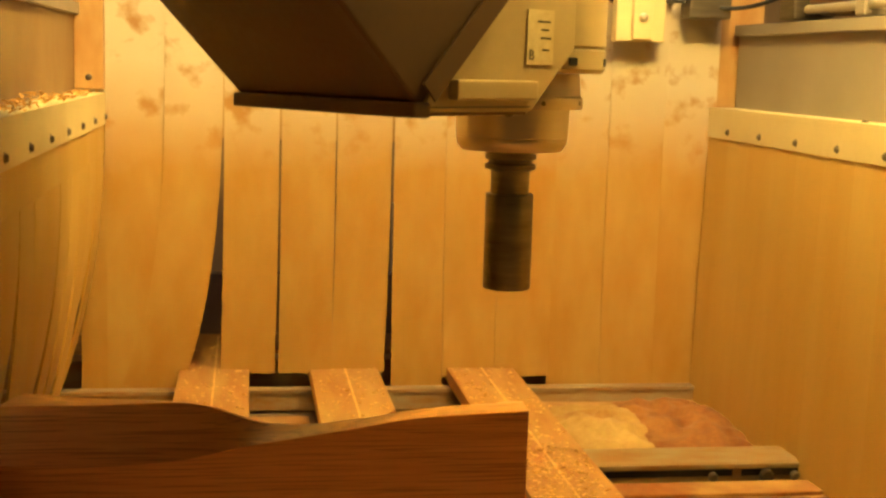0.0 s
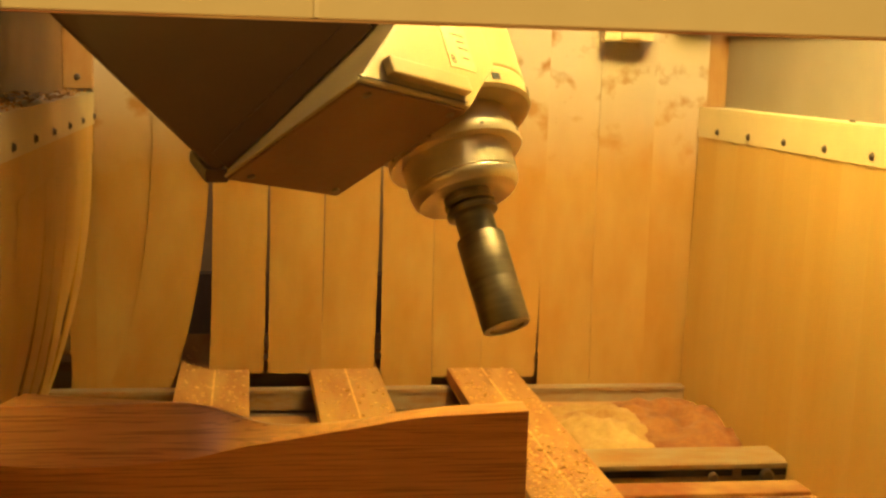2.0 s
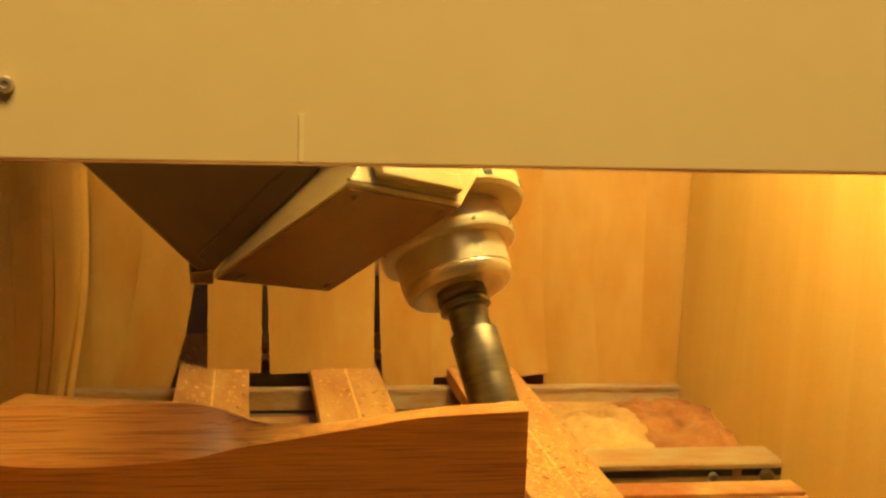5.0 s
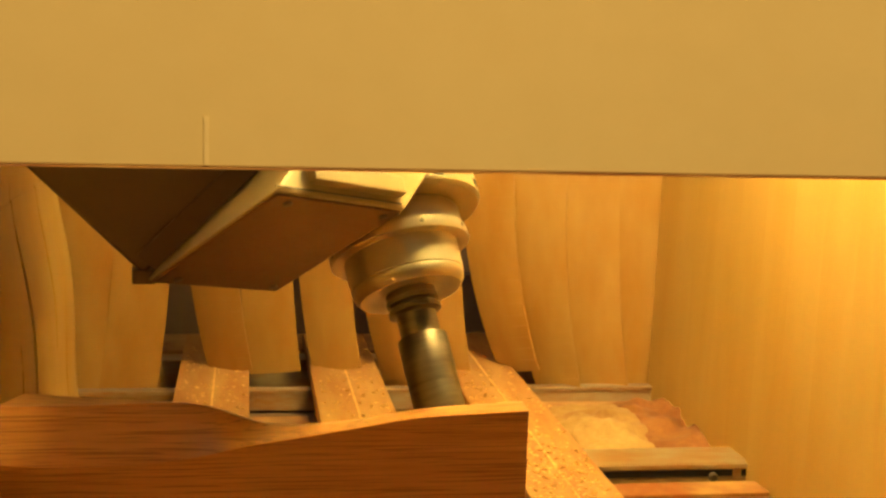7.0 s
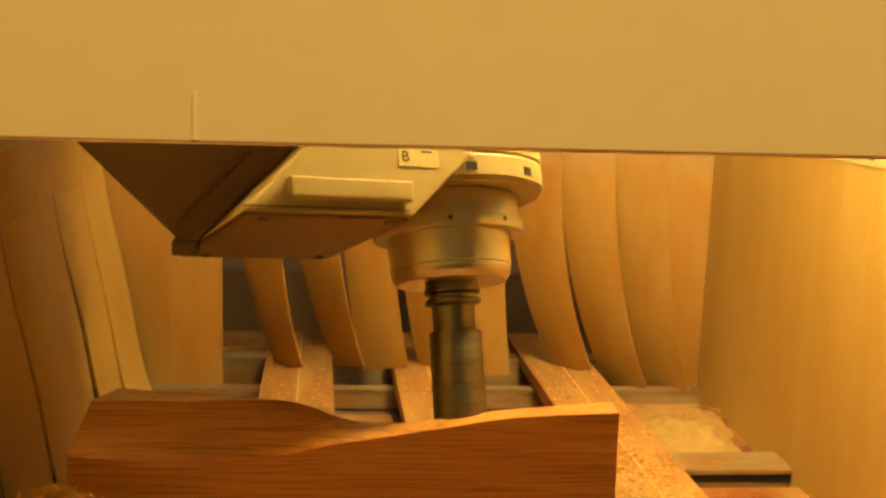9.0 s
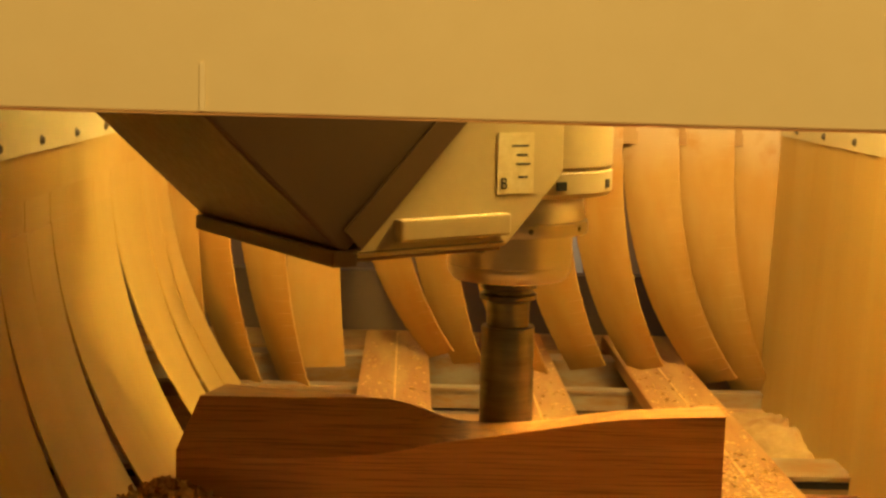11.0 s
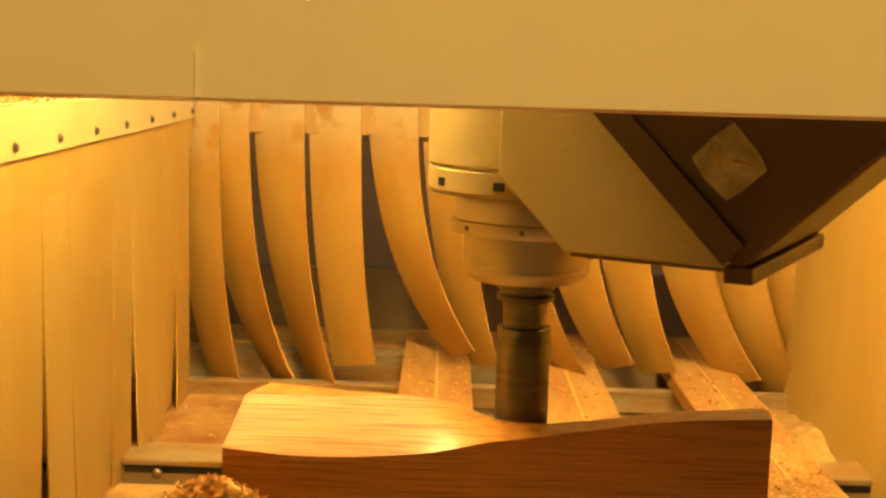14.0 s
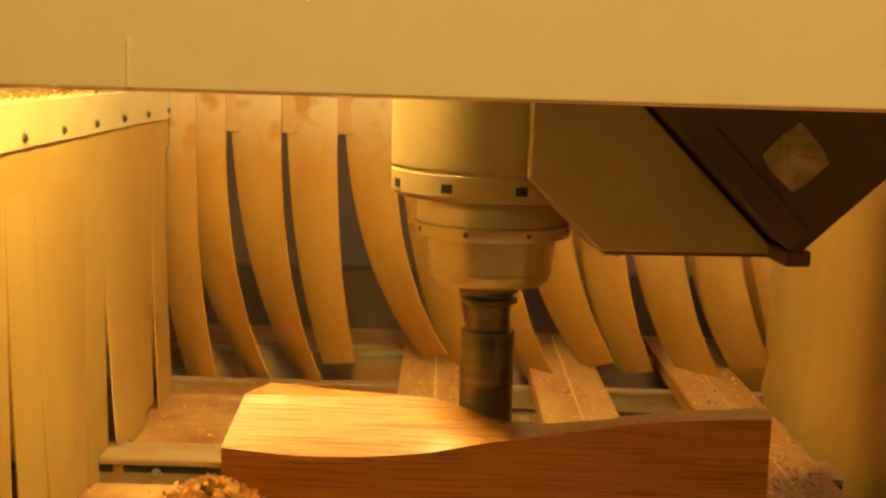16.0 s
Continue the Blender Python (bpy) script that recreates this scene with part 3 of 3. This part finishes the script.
    for a in range(0, 360, 40):
        n = part("slot", box(-.006, .006, -.1108, -.108, .117 - ZP, .126 - ZP), BLACK, sp, "dark notch")
        n.matrix_local = pose(0, 0, 0, 0, 0, a + 8)
    ring = part("ring", lathe(((.07, .107 - ZP), (.0785, .107 - ZP), (.0805, .104 - ZP), (.0815, .080 - ZP), (.0845, .0785 - ZP), (.085, .067 - ZP), (.084, .065 - ZP), (.06, .065 - ZP)), 64), STEEL, sp, "polished steel clamping ring", smooth=True)
    for a in range(0, 360, 45):
        n = part("screw", lathe(((.0028, 0), (.0028, .0006), (.0016, .0008)), 10), DARKSTEEL, ring)
        n.matrix_local = pose(0, 0, 0, 0, 0, a + 20) @ pose(0, -.0848, .0725 - ZP, 90)
    part("nose", lathe(((.06, .0652 - ZP), (.0695, .0652 - ZP), (.0685, .030 - ZP), (.0675, .029 - ZP), (.068, .0275 - ZP), (.0665, .020 - ZP), (.061, .013 - ZP), (.046, .012 - ZP), (.040, .015 - ZP), (.034, .016 - ZP)), 64), STEEL, sp, "turned steel spindle nose", smooth=True)
    part("tool_holder", lathe(((.030, .016 - ZP), (.030, .008 - ZP), (.0315, .007 - ZP), (.0315, .002 - ZP), (.027, .0 - ZP), (.027, -.003 - ZP), (.0315, -.005 - ZP), (.0315, -.010 - ZP), (.024, -.013 - ZP), (.0235, -.042 - ZP)), 48), DARKSTEEL, sp, "dark grooved tool holder", smooth=True)
    part("cutter", lathe(((.020, -.041 - ZP), (.0285, -.041 - ZP), (.0295, -.043 - ZP), (.0295, -.100 - ZP), (.0293, -.101 - ZP), (.0295, -.102 - ZP), (.0295, -.156 - ZP), (.0285, -.159 - ZP), (.022, -.1595 - ZP), (.02, -.157 - ZP)), 48), DARKSTEEL, sp, "worn dark cylindrical cutter", smooth=True)
    return ob, sp


def spindle_ram():
    """The upright ram above the arm, with a work lamp on either side; its origin is the head's."""
    ob = empty("spindle_ram", "beige upright ram with two work lamps over the milling head", "machine ram")
    part("column", box(-.09, .09, -.06, .12, .43, 1.3, .006), HEAD, ob)
    for x, y, z in ((-.27, -.035, .49), (.30, -.05, .50)):
        lamp = part("work_lamp", box(-.10, .10, -.055, .055, .004, .036, .004), CREAM, ob, "slim work lamp")
        lamp.matrix_local = pose(x, y, z)
        part("lamp_panel", box(-.09, .09, -.045, .045, -.001, .0035), LAMPGLOW, lamp, "glowing lamp panel")
        part("lamp_bracket", box(min(x, 0), max(x, 0), y - .01, y + .01, z + .037, z + .052), ALU, ob, "grey lamp bracket")
    return ob


# flange place, turn of the arm (degrees), tilt on the slanted axis
HEAD_ROWS = (
    (0, .322, 1.550, .445, 218, 0), (.3, .318, 1.549, .447, 217, 1), (.5, .308, 1.547, .448, 208, 13), (.7, .291, 1.545, .446, 197, 27), (1, .275, 1.550, .438, 189, 44), (1.5, .272, 1.553, .418, 187, 47), (2, .274, 1.55, .386, 186, 48),
    (2.5, .286, 1.547, .353, 185, 49), (3, .299, 1.543, .316, 184, 50), (3.5, .310, 1.538, .281, 183, 51), (4, .296, 1.533, .274, 183, 51),
    (5, .264, 1.52, .273, 183.5, 51), (6.5, .214, 1.495, .274, 184, 50), (7, .197, 1.480, .277, 184, 47.5), (7.5, .181, 1.455, .283, 182, 45), (8, .162, 1.432, .288, 181, 42),
    (8.5, .145, 1.42, .294, 181, 36), (9, .130, 1.410, .301, 181, 28), (9.5, .115, 1.405, .305, 184, 20), (10, .10, 1.402, .308, 192, 12), (11, .075, 1.4, .310, 214, 2), (11.5, .063, 1.398, .309, 227, 0), (12, .059, 1.398, .309, 257, 0),
    (12.5, .055, 1.397, .309, 277, 0), (13, .051, 1.395, .310, 296, 0), (13.5, .047, 1.394, .310, 319, 0), (14, .044, 1.393, .310, 332, 0),
    (14.5, .034, 1.392, .310, 350, 0), (15, .018, 1.391, .309, 360, 0), (15.5, .011, 1.390, .308, 363, 0), (16, .005, 1.388, .307, 365, 0))
GUARD_Z = ((0, .66), (1, .66), (1.5, .612), (2, .584), (2.5, .560), (3, .531), (3.5, .505), (4, .500), (5, .498), (6.5, .496), (7, .495), (7.5, .496), (8, .499),
           (8.5, .504), (9, .508), (10, .516), (11, .523), (11.5, .526), (12, .527), (12.5, .527), (13, .528), (13.5, .529), (14, .530), (14.5, .531), (15, .533), (15.5, .534), (16, .535))
LEAN_LEFT = ((0, .085), (3, .085), (4, .075), (5, .03), (6.5, -.02), (7.5, -.06), (9, -.09), (10, -.12), (11.3, -.15), (11.7, -.15), (12, -.11), (12.4, -.035), (13, 0), (14.5, 0), (16, -.01))
BULGE_LEFT = ((0, 0), (4, 0), (6.5, -.018), (7.5, -.02), (9, -.016), (10.5, -.006), (11.3, 0), (16, 0))

workshop()
bed()
dust_pile("dust_drift", "pale drift of fine wood dust on the boards", PALEDUST, .515, .70, 1.93, 2.26, .042, 3.7)
dust_pile("chip_drift", "ragged drift of red-brown chips beside the curtain", REDDUST, .66, .86, 1.93, 2.28, .050, 8.2)
far_side()
workpiece()
chip_heap()
HOOD = hood()
GUARD = front_guard()
HEAD_OB, SPINDLE = milling_head()
RAM = spindle_ram()


def at(rows, t):
    return float(np.interp(t, [r[0] for r in rows], [r[1] for r in rows]))


def motions():
    walk(HOOD, [(t, pose(x, 0, 0)) for t, x in HOOD_X])
    walk(GUARD, [(t, pose(at(HOOD_X, t), 0, z)) for t, z in GUARD_Z])
    rows, tilts = [], []
    for t, x, y, z, turn, tilt in HEAD_ROWS:
        c = Matrix.Rotation(radians(turn), 4, "Z")
        b = Matrix.Rotation(radians(tilt), 4, SLANT)
        rows.append((t, Matrix.Translation(Vector((x, y, z)) - (c @ b) @ Vector((0, 0, -ZP))) @ c))
        tilts.append((t, b))
    walk(HEAD_OB, rows)
    walk(RAM, [(t, Matrix.Translation(m.translation)) for t, m in rows])
    walk(SPINDLE, tilts)
    for pieces, n, length, side, sway in STRIPS:
        if side == "back":
            shapes = [(t, chain(n, length, d, 3.6, True, max(-58, -850 * max(d - .006, 0)))) for t, d in zip(SWAY_TIMES, sway)]
        else:
            rest, share = sway
            shapes = [(t, chain(n, length, rest * float(np.interp(t, (4, 6.5, 9, 11.5, 13), (1, .2, .2, 1, .8))) + d * share, 2.0, False, 0, at(BULGE_LEFT, t) * share)) for t, d in LEAN_LEFT]
        for i, piece in enumerate(pieces):
            walk(piece, [(t, c[i]) for t, c in shapes])


motions()
